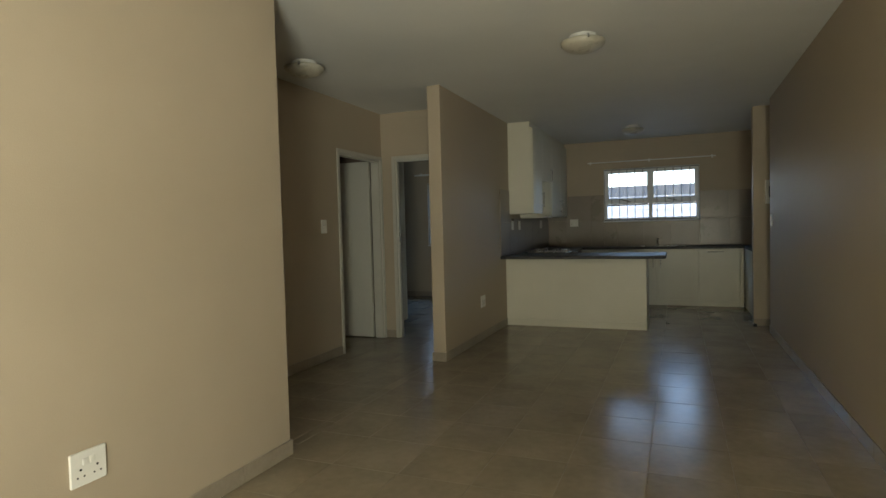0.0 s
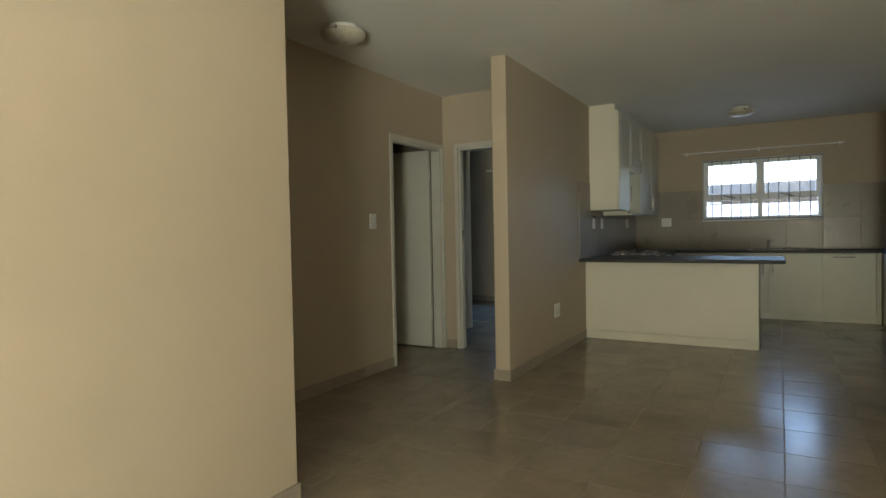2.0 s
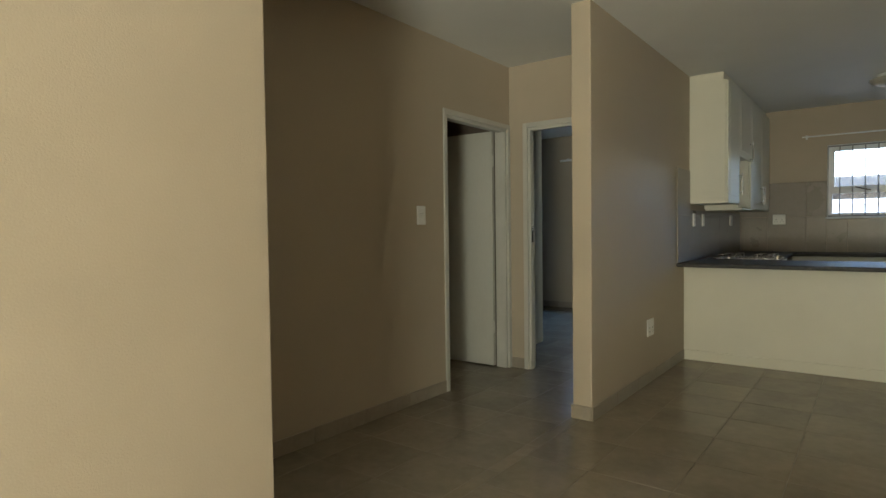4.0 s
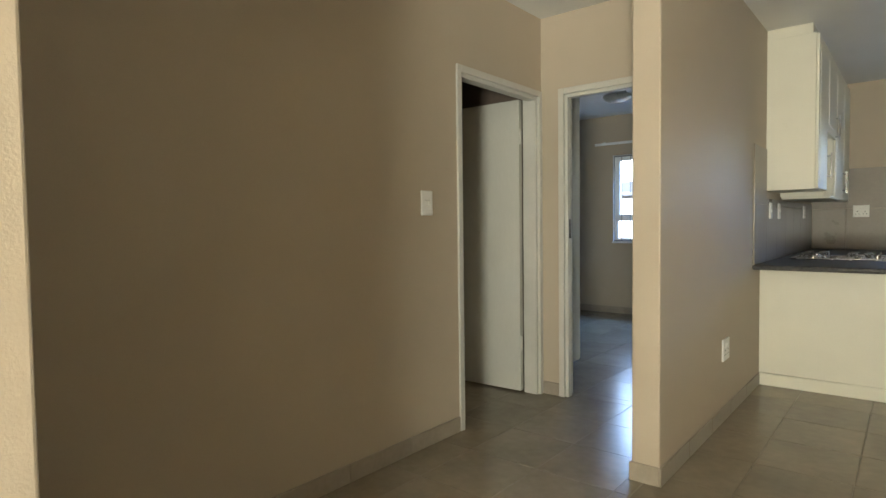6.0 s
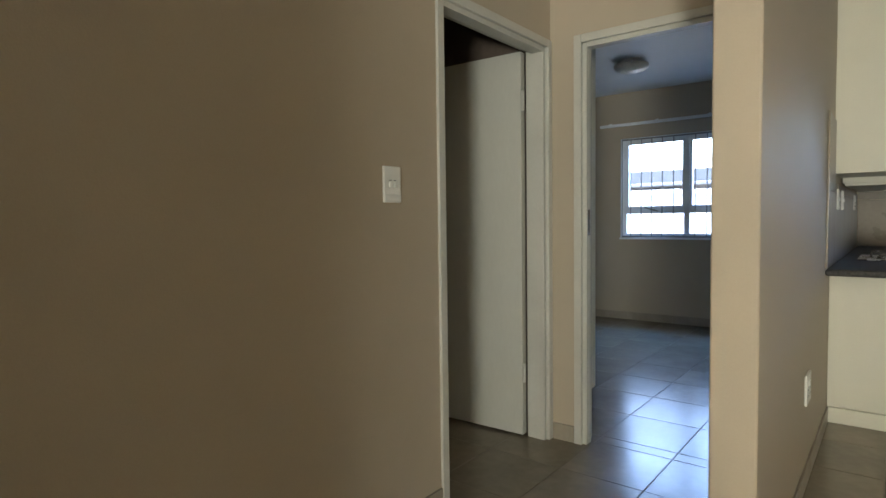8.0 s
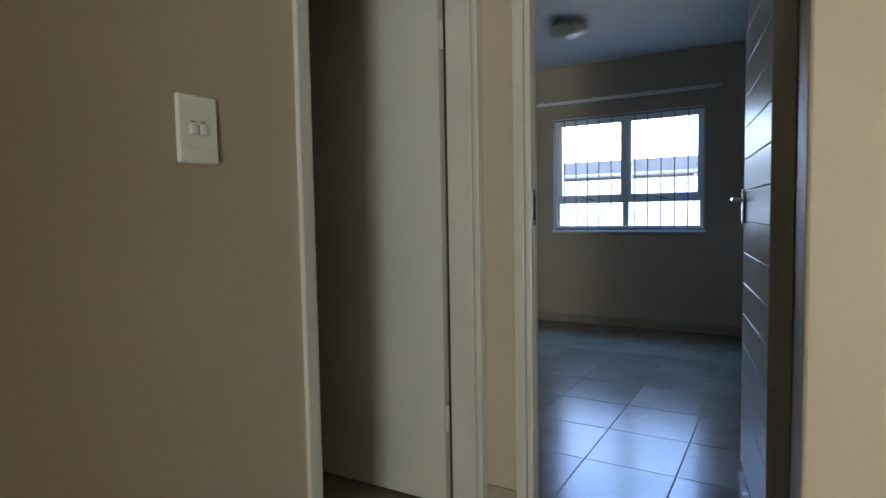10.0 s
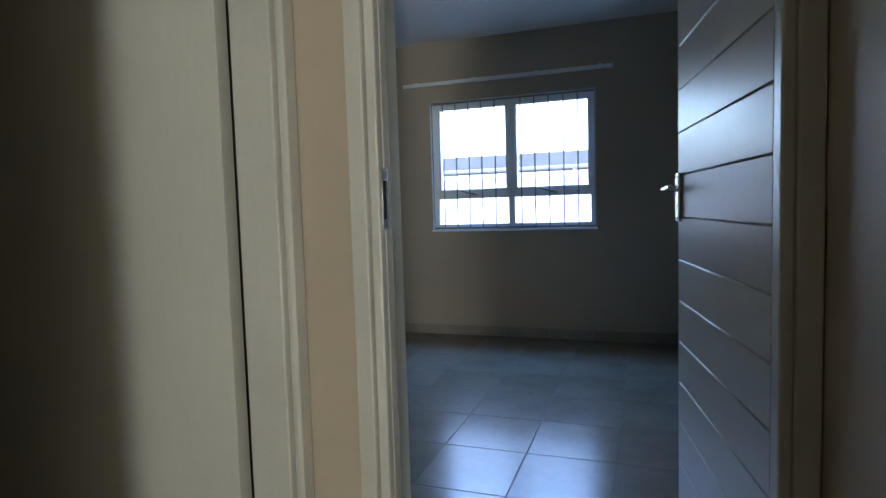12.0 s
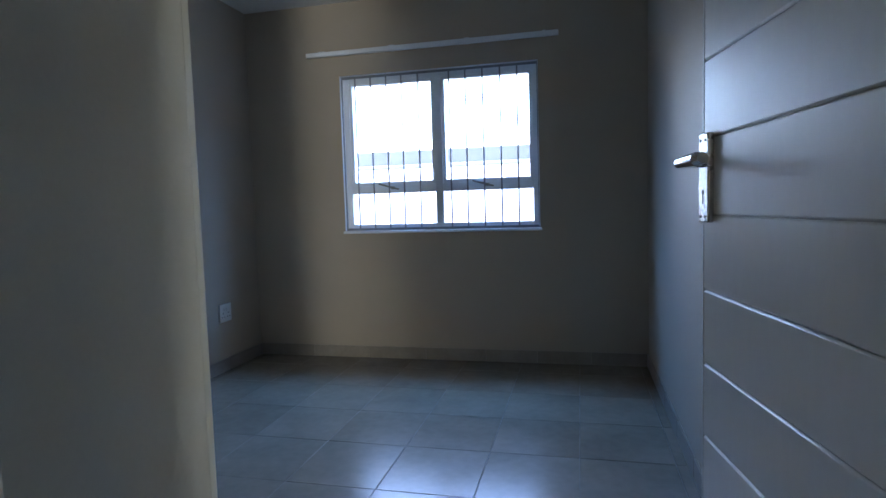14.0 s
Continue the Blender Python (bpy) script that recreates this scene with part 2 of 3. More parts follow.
D1 = (5.752, 6.685, 2.057)     # bathroom doorway: y from, to, height, outside its frame
D2 = (-2.266, -1.404, 2.057)   # bedroom doorway: x from, to, height
T_H = 0.115
structure("wall_hall_west", boxes(
    ((X_H - T_H, 1.9, 0), (X_H, D1[0] + 0.02, H)), ((X_H - T_H, D1[1] - 0.02, 0), (X_H, Y_B, H)),
    ((X_H - T_H, D1[0] + 0.02, D1[2] - 0.02), (X_H, D1[1] - 0.02, H))), PAINT, "beige hall wall with the bathroom doorway")
structure("wall_bedroom_door", boxes(
    ((X_BW, Y_D, 0), (X_H - T_H, Y_B, H)), ((X_H, Y_D, 0), (D2[0] + 0.02, Y_B, H)),
    ((D2[0] + 0.02, Y_D, D2[2] - 0.02), (X_P0, Y_B, H))), PAINT, "beige hall wall with the bedroom doorway")
structure("wall_hall_south", cuboid((X_H, 1.9, 0), (X_A - 0.13, 2.05, H)), PAINT, "beige wall closing the hall")
structure("wall_living_south", cuboid((X_A - 0.13, Y_S - 0.15, 0), (X_E + 0.16, Y_S, H)), PAINT, "plain beige wall closing the living room")
# bathroom tile walls: the unlit room's darkness is put into their brown
structure("wall_bathroom_west", cuboid((-4.95, 4.3, 0), (-4.8, Y_D, H)), DARKWALL, "tiled bathroom wall coloured dark for the unlit room")
structure("wall_bathroom_south", cuboid((-4.95, 4.2, 0), (X_H - T_H, 4.35, H)), DARKWALL, "tiled bathroom wall coloured dark for the unlit room")
structure("wall_bathroom_north", cuboid((-4.95, Y_D - 0.03, 0), (X_H - T_H - 0.02, Y_D - 0.004, H)), DARKWALL, "tiled bathroom wall coloured dark for the unlit room")

# ---- outdoors ----
structure("ground", cuboid((-400, -400, -0.5), (400, 400, -0.17)), PAVING, "grey paved yard running out to the horizon", "ground")
boundary = structure("boundary_wall", boxes(((-30, 13.9, -0.2), (30, 14.1, 1.52)), ((-30, 13.86, 1.52), (30, 14.14, 1.60))), PLASTER, "white plastered boundary wall outside the windows", "boundary wall")
house = thing("neighbour_house", "low grey neighbouring house behind the boundary wall", "house", pose(0, 18, -0.18))
part("wall", cuboid((-16, 0.3, 0), (18, 6.5, 2.1)), SHADE, house)
part("fascia", boxes(((-16.3, -0.02, 2.1), (18.3, 0.06, 2.44)), bevel=0.01), ROOF_DARK, house, "grey sheet-metal fascia")
part("roof", boxes(((-16.3, 0.06, 2.1), (18.3, 7.0, 2.40))), ROOF_DARK, house)
part("gutter", boxes(((-16.3, -0.14, 2.06), (18.3, -0.02, 2.14)), bevel=0.02), BARS, house)
for x in (-11, -6.5, -2.2, 2.6, 7.0, 11.5):
    w = part("window", boxes(((x, 0.26, 1.1), (x + 1.4, 0.32, 1.95))), BLACK, house)
    part("window_frame", boxes(((x - 0.05, 0.22, 1.05), (x + 1.45, 0.28, 1.1)), ((x + 0.67, 0.22, 1.1), (x + 0.73, 0.28, 1.95)), ((x - 0.05, 0.22, 1.95), (x + 1.45, 0.28, 2.0))), ALU, w)
    part("downpipe", rod((x - 0.9, 0.24, 0), (x - 0.9, 0.24, 2.08), 0.04, 10), PLASTER, house)


# ---- windows ----
def window(name, size, transom, label, stay):
    """A white aluminium window with two top-hung sashes over two fixed lights."""
    x0, x1, z0, z1 = size
    w, h, tz = x1 - x0, z1 - z0, transom - z0
    win = thing(name, label, "window", pose(x0, Y_N, z0), kind="structure")
    y0, y1 = 0.055, 0.105
    f = 0.045
    mid = w / 2
    fr = part("window_frame", boxes(
        ((0, y0, 0), (f, y1, h)), ((w - f, y0, 0), (w, y1, h)), ((f, y0, 0), (w - f, y1, f)), ((f, y0, h - f), (w - f, y1, h)), bevel=0.003), ALU, win)
    part("mullion", cuboid((mid - 0.027, y0 - 0.004, f), (mid + 0.027, y1, h - f), 0.003), ALU, fr)
    part("transom", boxes(((f, y0 - 0.002, tz - 0.03), (mid - 0.027, y1, tz + 0.03)), ((mid + 0.027, y0 - 0.002, tz - 0.03), (w - f, y1, tz + 0.03)), bevel=0.003), ALU, fr)
    for a, b in ((f, mid - 0.027), (mid + 0.027, w - f)):
        s = 0.022
        za, zb = tz + 0.03, h - f
        sash = part("sash", boxes(((a, y0 + 0.006, za), (a + s, y1 + 0.01, zb)), ((b - s, y0 + 0.006, za), (b, y1 + 0.01, zb)),
                                  ((a + s, y0 + 0.006, za), (b - s, y1 + 0.01, za + s)), ((a + s, y0 + 0.006, zb - s), (b - s, y1 + 0.01, zb)), bevel=0.002), ALU, win)
        p = part("pane", cuboid((a + s - 0.004, 0.08, za + s - 0.004), (b - s + 0.004, 0.084, zb - s + 0.004)), GLASS, sash)
        p.visible_shadow = False
        p = part("pane", cuboid((a - 0.004, 0.08, f - 0.004), (b + 0.004, 0.084, tz - 0.026)), GLASS, win)
        p.visible_shadow = False
        c = (a + b) / 2
        st = add_box(bmesh.new(), (c - 0.012, y0 - 0.02, tz - 0.004), (c + 0.012, y0, tz + 0.018), 0.003)
        add_rod(st, (c, y0 - 0.018, tz + 0.008), (c - 0.10, y0 - 0.028, tz + 0.038), 0.007, 8)
        add_rod(st, (c, y0 - 0.018, tz + 0.006), (c + 0.045, y0 - 0.02, tz - 0.004), 0.006, 8)
        part("stay", st, stay, sash, "small window stay")
    part("reveal_lining", boxes(((0.0005, -0.002, 0.001), (0.0045, y0 - 0.001, h - 0.001)), ((w - 0.0045, -0.002, 0.001), (w - 0.0005, y0 - 0.001, h - 0.001)), ((0.0045, -0.002, h - 0.005), (w - 0.0045, y0 - 0.001, h - 0.001))), ALU, fr)
    part("window_sill", cuboid((-0.012, -0.014, -0.018), (w + 0.012, y0, 0.0), 0.004), ALU, win)
    return win


STAY = material("bronze_stay", (0.065, 0.056, 0.046), 0.4, 0.6)
BRASS = material("pale_brass_stay", (0.30, 0.27, 0.21), 0.4, 0.6)


def burglar_guard(size, bars, label):
    """Upright rods between flat bars, fixed inside the window's reveal."""
    x0, x1, z0, z1 = size
    g = thing("burglar_guard", label, "burglar bars", pose(x0, Y_N, z0), group="window guards")
    w, h = x1 - x0, z1 - z0
    part("side_flat", cuboid((0.0055, 0.012, 0.002), (0.0095, 0.034, h - 0.004), 0.001), GUARD, g)
    part("side_flat", cuboid((w - 0.0095, 0.012, 0.002), (w - 0.0055, 0.034, h - 0.004), 0.001), GUARD, g)
    part("cross_flat", cuboid((0.0095, 0.020, 0.004), (w - 0.0095, 0.026, 0.020), 0.001), GUARD, g)
    part("cross_flat", cuboid((0.0095, 0.020, h - 0.022), (w - 0.0095, 0.026, h - 0.006), 0.001), GUARD, g)
    me = mesh_of("rod", rod((0, 0.023, 0.02), (0, 0.023, h - 0.022), 0.0058, 8), GUARD)
    for x in bars:
        r = new("rod", me)
        r.parent, r.location = g, (x - x0, 0, 0)
    me = mesh_of("screw", rod((0, 0, 0), (0.004, 0, 0), 0.007, 10), STEEL)
    for x in (0.0095, w - 0.0135):
        for z in (h * 0.26, h * 0.82):
            s = new("screw", me)
            s.parent, s.location = g, (x, 0.023, z)
    return g


window("window_1", BED_WIN, 1.225, "white aluminium bedroom window with top-hung sashes", BRASS)
window("window_2", KIT_WIN, 1.572, "white aluminium kitchen window with top-hung sashes", STAY)
burglar_guard(BED_WIN, (-3.344, -3.228, -3.113, -3.0, -2.881, -2.658, -2.543, -2.425, -2.306, -2.191), "thin grey upright bars inside the bedroom window")
burglar_guard(KIT_WIN, [-0.25 + 0.118 * i for i in range(5)] + [0.43 + 0.118 * i for i in range(5)], "thin grey upright bars inside the kitchen window")

patio = thing("door_3", "white aluminium sliding glass door to the patio", "glass door", pose(X_E, G0, 0, 0, 0, 90), kind="structure")
for a, b, y in ((0.001, 0.68, -0.07), (0.62, 1.299, -0.11)):
    lf = part("sliding_leaf", boxes(((a, y - 0.03, 0.0), (a + 0.06, y, 2.1)), ((b - 0.06, y - 0.03, 0.0), (b, y, 2.1)),
                                    ((a + 0.06, y - 0.03, 0.0), (b - 0.06, y, 0.08)), ((a + 0.06, y - 0.03, 2.03), (b - 0.06, y, 2.1)), bevel=0.003), ALU, patio)
    p = part("pane", cuboid((a + 0.055, y - 0.018, 0.075), (b - 0.055, y - 0.013, 2.035)), GLASS, lf)
    p.visible_shadow = False


# ---- door frames and doors ----
def door_frame(name, w, h, depth, m, label, hinge_back=True):
    """A pressed-steel frame: face, reveal and stop in each jamb and in the head. x runs across, y into the wall."""
    fr = thing(name, label, "door frame", m, kind="structure")
    face, proud, stop = 0.040, 0.012, 0.022

    def jamb(side):
        bm = bmesh.new()
        sx = (lambda x: x) if side == 0 else (lambda x: w - x)
        back = side == 0 or hinge_back

        def bx(a, b, bev):
            xs = sorted((sx(a[0]), sx(b[0])))
            add_box(bm, (xs[0], a[1], a[2]), (xs[1], b[1], b[2]), bev)
        bx((0, -proud, 0), (face, 0.004, h), 0.004)
        bx((0.012, 0.004, 0), (face - 0.002, depth - 0.004, h - 0.012), 0)
        bx((face - 0.002, 0.006, 0), (face + stop, depth - (0.046 if back else 0.008), h - face), 0.005)
        if back:
            bx((0, depth - 0.004, 0), (face, depth + proud, h), 0.004)
        return bm
    left = part("jamb", jamb(0), ENAMEL, fr)
    part("jamb", jamb(1), ENAMEL, fr)
    part("head", boxes(((face, -proud, h - face), (w - face, 0.004, h)), ((face, depth - 0.004, h - face), (w - face, depth + proud, h)), bevel=0.004), ENAMEL, fr)
    part("soffit", boxes(((face, 0.004, h - face + 0.002), (w - face, depth - 0.004, h - 0.012)), ((face + stop, 0.006, h - face - stop), (w - face - stop, depth - 0.046, h - face + 0.002))), ENAMEL, fr)
    return fr, left


frame_1, _ = door_frame("door_frame_1", D1[1] - D1[0], D1[2], T_H, pose(X_H, D1[0], 0, 0, 0, 90), "cream enamelled steel frame of the bathroom doorway", False)
frame_2, jamb_2 = door_frame("door_frame_2", D2[1] - D2[0], D2[2], Y_B - Y_D, pose(D2[0], Y_D, 0), "cream enamelled steel frame of the bedroom doorway")
part("strike_plate", boxes(((0.0605, 0.018, 1.068), (0.0640, 0.046, 1.197)), bevel=0.0012), STEEL, jamb_2, "worn steel strike plate")
part("latch_hole", boxes(((0.0630, 0.020, 1.090), (0.0646, 0.034, 1.172))), BLACK, jamb_2)
part("rebate_bead", boxes(((0.0605, 0.030, 0.05), (0.0632, 0.040, 1.064)), ((0.0605, 0.030, 1.20), (0.0632, 0.040, 1.98)), bevel=0.001), ENAMEL, jamb_2)


def lever_handle(door, x0, u, z0, z1, side, along):
    """A plate with a lever and keyhole on the face x = x0 of a door that looks along side; the lever runs along y."""
    zc, kz = z0 + (z1 - z0) * 0.68, z0 + (z1 - z0) * 0.30

    def bx(p, q, bevel, seg=2, bm=None):
        xs = sorted((x0 + side * p[0], x0 + side * q[0]))
        ys = sorted((p[1], q[1]))
        return add_box(bm or bmesh.new(), (xs[0], ys[0], p[2]), (xs[1], ys[1], q[2]), bevel, seg)
    pl = part("handle_plate", bx((0, u - 0.021, z0), (0.011, u + 0.021, z1), 0.003), STEEL, door, "polished steel handle plate")
    bm = rod((x0 + side * 0.004, u, zc), (x0 + side * 0.046, u, zc), 0.0095, 14)
    add_rod(bm, (x0 + side * 0.046, u - along * 0.012, zc), (x0 + side * 0.050, u + along * 0.085, zc), 0.009, 14, 0.0115)
    add_rod(bm, (x0 + side * 0.050, u + along * 0.085, zc), (x0 + side * 0.0505, u + along * 0.108, zc), 0.0115, 14, 0.009)
    part("lever", bm, CHROME, pl, "polished chrome lever")
    kb = rod((x0 + side * 0.0105, u, kz + 0.006), (x0 + side * 0.0118, u, kz + 0.006), 0.0042, 10)
    bx((0.0105, u - 0.0018, kz - 0.014), (0.0118, u + 0.0018, kz + 0.006), 0, 2, kb)
    part("keyhole", kb, BLACK, pl)
    for du in (-0.010, 0.010):
        for z in (z0 + 0.010, z1 - 0.012):
            part("screw", rod((x0 + side * 0.0105, u + du, z), (x0 + side * 0.0122, u + du, z), 0.003, 8), STAY, pl)


# bedroom door: grooved horizontal boards, standing open against the bedroom wall
door_2 = thing("door_2", "white boarded bedroom door standing wide open", "door", pose(-1.4205, 6.806, 0.0, 0, 0, 9.2), kind="structure")
W2, T2 = 0.765, 0.038
core = part("core", cuboid((-T2 + 0.0065, 0.003, 0.012), (-0.0065, W2 - 0.003, 2.020)), DOOR_PAINT, door_2)
PITCH = 0.131
edges = [0.008] + [1.060 + PITCH * k for k in range(-8, 8) if 0.03 < 1.060 + PITCH * k < 2.0] + [2.024]
for za, zb in zip(edges, edges[1:]):
    part("board", boxes(((-T2, 0, za + 0.0004), (-T2 + 0.011, W2, zb - 0.0004)), ((-0.011, 0, za + 0.0004), (0, W2, zb - 0.0004)), bevel=0.0032, seg=1), DOOR_PAINT, door_2)
part("lipping", boxes(((-T2, W2, 0.008), (0, W2 + 0.006, 2.024)), ((-T2, -0.006, 0.008), (0, 0, 2.024)), bevel=0.0015), DOOR_PAINT, door_2)
lever_handle(door_2, -T2, W2 - 0.026, 1.048, 1.198, -1, -1)
lever_handle(door_2, 0, W2 - 0.026, 1.048, 1.198, 1, -1)
for z in (0.33, 1.75):
    part("hinge", add_rod(boxes(((-0.004, -0.012, z - 0.05), (0.002, 0.0, z + 0.05))), (0.003, -0.006, z - 0.05), (0.003, -0.006, z + 0.05), 0.006, 10), ENAMEL, door_2)

# bathroom door: plain flush leaf, swung back into the dark bathroom
door_1 = thing("door_1", "plain flush white bathroom door standing open", "door", pose(X_H - T_H + 0.002, 6.640, 0, 0, 0, 91.5), kind="structure")
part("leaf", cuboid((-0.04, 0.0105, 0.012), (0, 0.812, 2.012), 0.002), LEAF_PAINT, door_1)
lever_handle(door_1, -0.04, 0.775, 1.058, 1.204, -1, -1)
for z in (0.345, 1.76):
    part("hinge", add_rod(boxes(((-0.040, -0.006, z - 0.05), (-0.030, 0.008, z + 0.05)), bevel=0.001), (-0.038, 0.000, z - 0.05), (-0.038, 0.000, z + 0.05), 0.0055, 10), ENAMEL, door_1)


# ---- ceiling lights, curtain rails ----
def bowl_lamp(x, y, r):
    lamp = thing("ceiling_light", "unlit alabaster glass bowl light on the ceiling", "ceiling light", pose(x, y, H), group="ceiling lights")
    d = r * 0.46
    outer = [(r * math.cos(a), -0.046 - d * math.sin(a)) for a in [i * math.pi / 2 / 12 for i in range(13)]]
    bowl = [(r * 0.94, -0.042), (r * 0.985, -0.040), (r, -0.046)] + outer[1:-1] + [(0, -0.046 - d)]
    b = part("bowl", lathe(bowl, 40), BOWL, lamp, "mottled cream glass bowl")
    part("base", lathe([(0, 0), (r * 0.62, 0), (r * 0.62, -0.02), (r * 0.3, -0.05), (0, -0.05)], 32), PLASTIC, lamp)
    me = mesh_of("clip", boxes(((-0.008, -0.003, -0.056), (0.008, 0.005, -0.03)), bevel=0.002), STEEL)
    for i in range(3):
        c = new("clip", me)
        a = 0.9 + i * 2 * math.pi / 3
        c.parent, c.location, c.rotation_euler = lamp, (r * math.cos(a), r * math.sin(a), -0.002), (0, 0, a + math.pi / 2)
    return lamp


bowl_lamp(0.128, 4.95, 0.152)
bowl_lamp(0.17, 9.08, 0.145)
bowl_lamp(-1.93, 4.60, 0.150)
bowl_lamp(-2.87, 9.12, 0.150)

rail = thing("curtain_rail", "white double curtain track above the bedroom window", "curtain rail", pose(-3.676, Y_N, 2.17))
part("track", boxes(((0, -0.058, 0.0), (1.764, -0.040, 0.030)), ((0, -0.036, 0.002), (1.764, -0.016, 0.028)), bevel=0.002), ALU, rail)
for x in (0.10, 0.62, 1.15, 1.66):
    part("bracket", boxes(((x, -0.062, 0.026), (x + 0.022, 0.0, 0.034)), ((x, -0.006, 0.004), (x + 0.022, 0.0, 0.05)), bevel=0.002), ALU, rail)
rail_k = thing("curtain_rail", "thin white curtain rod above the kitchen window", "curtain rail", pose(-0.61, Y_N, 2.205))
part("pole", rod((0, -0.055, 0.0), (1.865, -0.055, -0.002), 0.0085, 12), ALU, rail_k)
for x in (0.04, 0.93, 1.82):
    part("bracket", add_rod(boxes(((x - 0.01, -0.006, -0.025), (x + 0.01, 0, 0.025)), bevel=0.002), (x, 0, 0), (x, -0.055, 0), 0.005, 8), ALU, rail_k)


# ---- switches and sockets; x across the plate, y out of the wall ----
def plate(name, label, m, w, h, kind):
    p = thing(name, label, "socket" if "socket" in name else "switch", m)
    part("cover", cuboid((-w / 2, 0, -h / 2), (w / 2, 0.011, h / 2), 0.004, 3), PLASTIC, p)
    if kind == "double":
        for cx in (-w * 0.23, w * 0.23):
            part("rocker", cuboid((cx * 0.42 - 0.010, 0.009, h * 0.10), (cx * 0.42 + 0.010, 0.0145, h * 0.29), 0.0015), PLASTIC, p)
            for dx, dz, r in ((0, 0.0, 0.0048), (-0.013, -0.026, 0.0038), (0.013, -0.026, 0.0038)):
                part("pin_hole", rod((cx + dx, 0.009, dz - 0.002), (cx + dx, 0.0118, dz - 0.002), r, 12), BLACK, p)
    elif kind == "single":
        part("rocker", cuboid((-0.010, 0.009, h * 0.16), (0.010, 0.0145, h * 0.34), 0.0015), PLASTIC, p)
        for dx, dz, r in ((0, 0.0, 0.0048), (-0.013, -0.028, 0.0038), (0.013, -0.028, 0.0038)):
            part("pin_hole", rod((dx, 0.009, dz), (dx, 0.0118, dz), r, 12), BLACK, p)
    else:
        part("lower_strip", cuboid((-w / 2 + 0.002, 0.010, -h / 2 + 0.003), (w / 2 - 0.002, 0.0125, -h / 2 + 0.028), 0.001), PLASTIC, p)
        for cx in ((-0.010, 0.012) if kind == "levers" else (0.0,)):
            part("toggle", cuboid((cx - 0.0075, 0.010, -0.010), (cx + 0.0075, 0.017, 0.008), 0.002), PLASTIC, p)
            part("mark", cuboid((cx - 0.006, 0.0105, 0.013), (cx + 0.006, 0.0118, 0.0155)), BARS, p)
    return p



def facing(x, y, z, way):
    return pose(x, y, z, 0, 0, {"+x": -90, "-x": 90, "-y": 180, "+y": 0}[way])


plate("wall_socket", "white double wall socket low on the beige wall", facing(X_A, 2.262, 0.408, "+x"), 0.140, 0.124, "double")
plate("light_switch", "white two-lever light switch beside the bathroom door", facing(X_H, 5.486, 1.282, "+x"), 0.086, 0.128, "levers")
plate("wall_socket", "white double wall socket on the partition wall", facing(X_P1, 6.85, 0.42, "+x"), 0.140, 0.128, "double")
plate("wall_socket", "white wall socket low on the bedroom wall", facing(X_BW, 9.94, 0.404, "+x"), 0.13, 0.124, "double")
plate("light_switch", "white isolator switch on the kitchen wall tiles", facing(X_P1 + 0.009, 8.11, 1.245, "+x"), 0.074, 0.12, "one")
plate("light_switch", "white isolator switch on the kitchen wall tiles", facing(X_P1 + 0.009, 8.46, 1.245, "+x"), 0.074, 0.12, "one")
plate("wall_socket", "white wall socket on the kitchen wall tiles", facing(X_P1 + 0.009, 9.79, 1.25, "+x"), 0.12, 0.12, "double")
plate("wall_socket", "white double wall socket on the kitchen tiles", facing(-0.845, Y_N - 0.009, 1.257, "-y"), 0.135, 0.12, "double")
plate("light_switch", "white light switch near the end of the wall", facing(X_E, 7.84, 1.23, "-x"), 0.08, 0.12, "one")

board = thing("distribution_board", "white electrical box with dark window on the short wall", "electrical box", pose(1.66, 8.4, 1.42))
part("case", boxes(((0, -0.022, 0), (0.035, 0, 0.27)), ((0.17, -0.022, 0), (0.2, 0, 0.27)), ((0.035, -0.022, 0), (0.17, 0, 0.07)), ((0.035, -0.022, 0.2), (0.17, 0, 0.27)), bevel=0.002), PLASTIC, board)
part("breaker_window", cuboid((0.035, -0.008, 0.07), (0.17, -0.001, 0.2)), BLACK, board)
for x in (0.06, 0.09, 0.12):
    part("breaker", cuboid((x, -0.016, 0.10), (x + 0.016, -0.008, 0.17), 0.002), BLACK, board)
stop = thing("door_stop", "small black rubber door stop on the floor", "door stop", pose(1.545, 8.345, 0))
part("bumper", lathe([(0, 0), (0.022, 0), (0.022, 0.012), (0.016, 0.03), (0.010, 0.034), (0, 0.034)], 16), BLACK, stop)

# ---- bedroom wardrobe beside the door ----
robe = thing("wardrobe", "tall white built-in wardrobe beside the bedroom door", "wardrobe", pose(X_BW + 0.002, Y_B + 0.002, 0))
rw, rd = -2.447 - X_BW - 0.004, 7.38 - Y_B - 0.004
part("carcass", cuboid((0, 0, 0.10), (rw, rd - 0.022, H - 0.003), 0.002), MELAMINE, robe)
part("plinth", cuboid((0.02, 0.02, 0), (rw - 0.05, rd - 0.06, 0.10)), MELAMINE, robe)
for i in range(3):
    a = rw / 3
    d = part("door", cuboid((i * a + 0.002, rd - 0.020, 0.105), ((i + 1) * a - 0.002, rd, H - 0.06), 0.002), MELAMINE, robe)
    part("handle", rod((i * a + 0.05, rd + 0.025, 1.0), (i * a + 0.05, rd + 0.025, 1.16), 0.006, 10), STEEL, d)


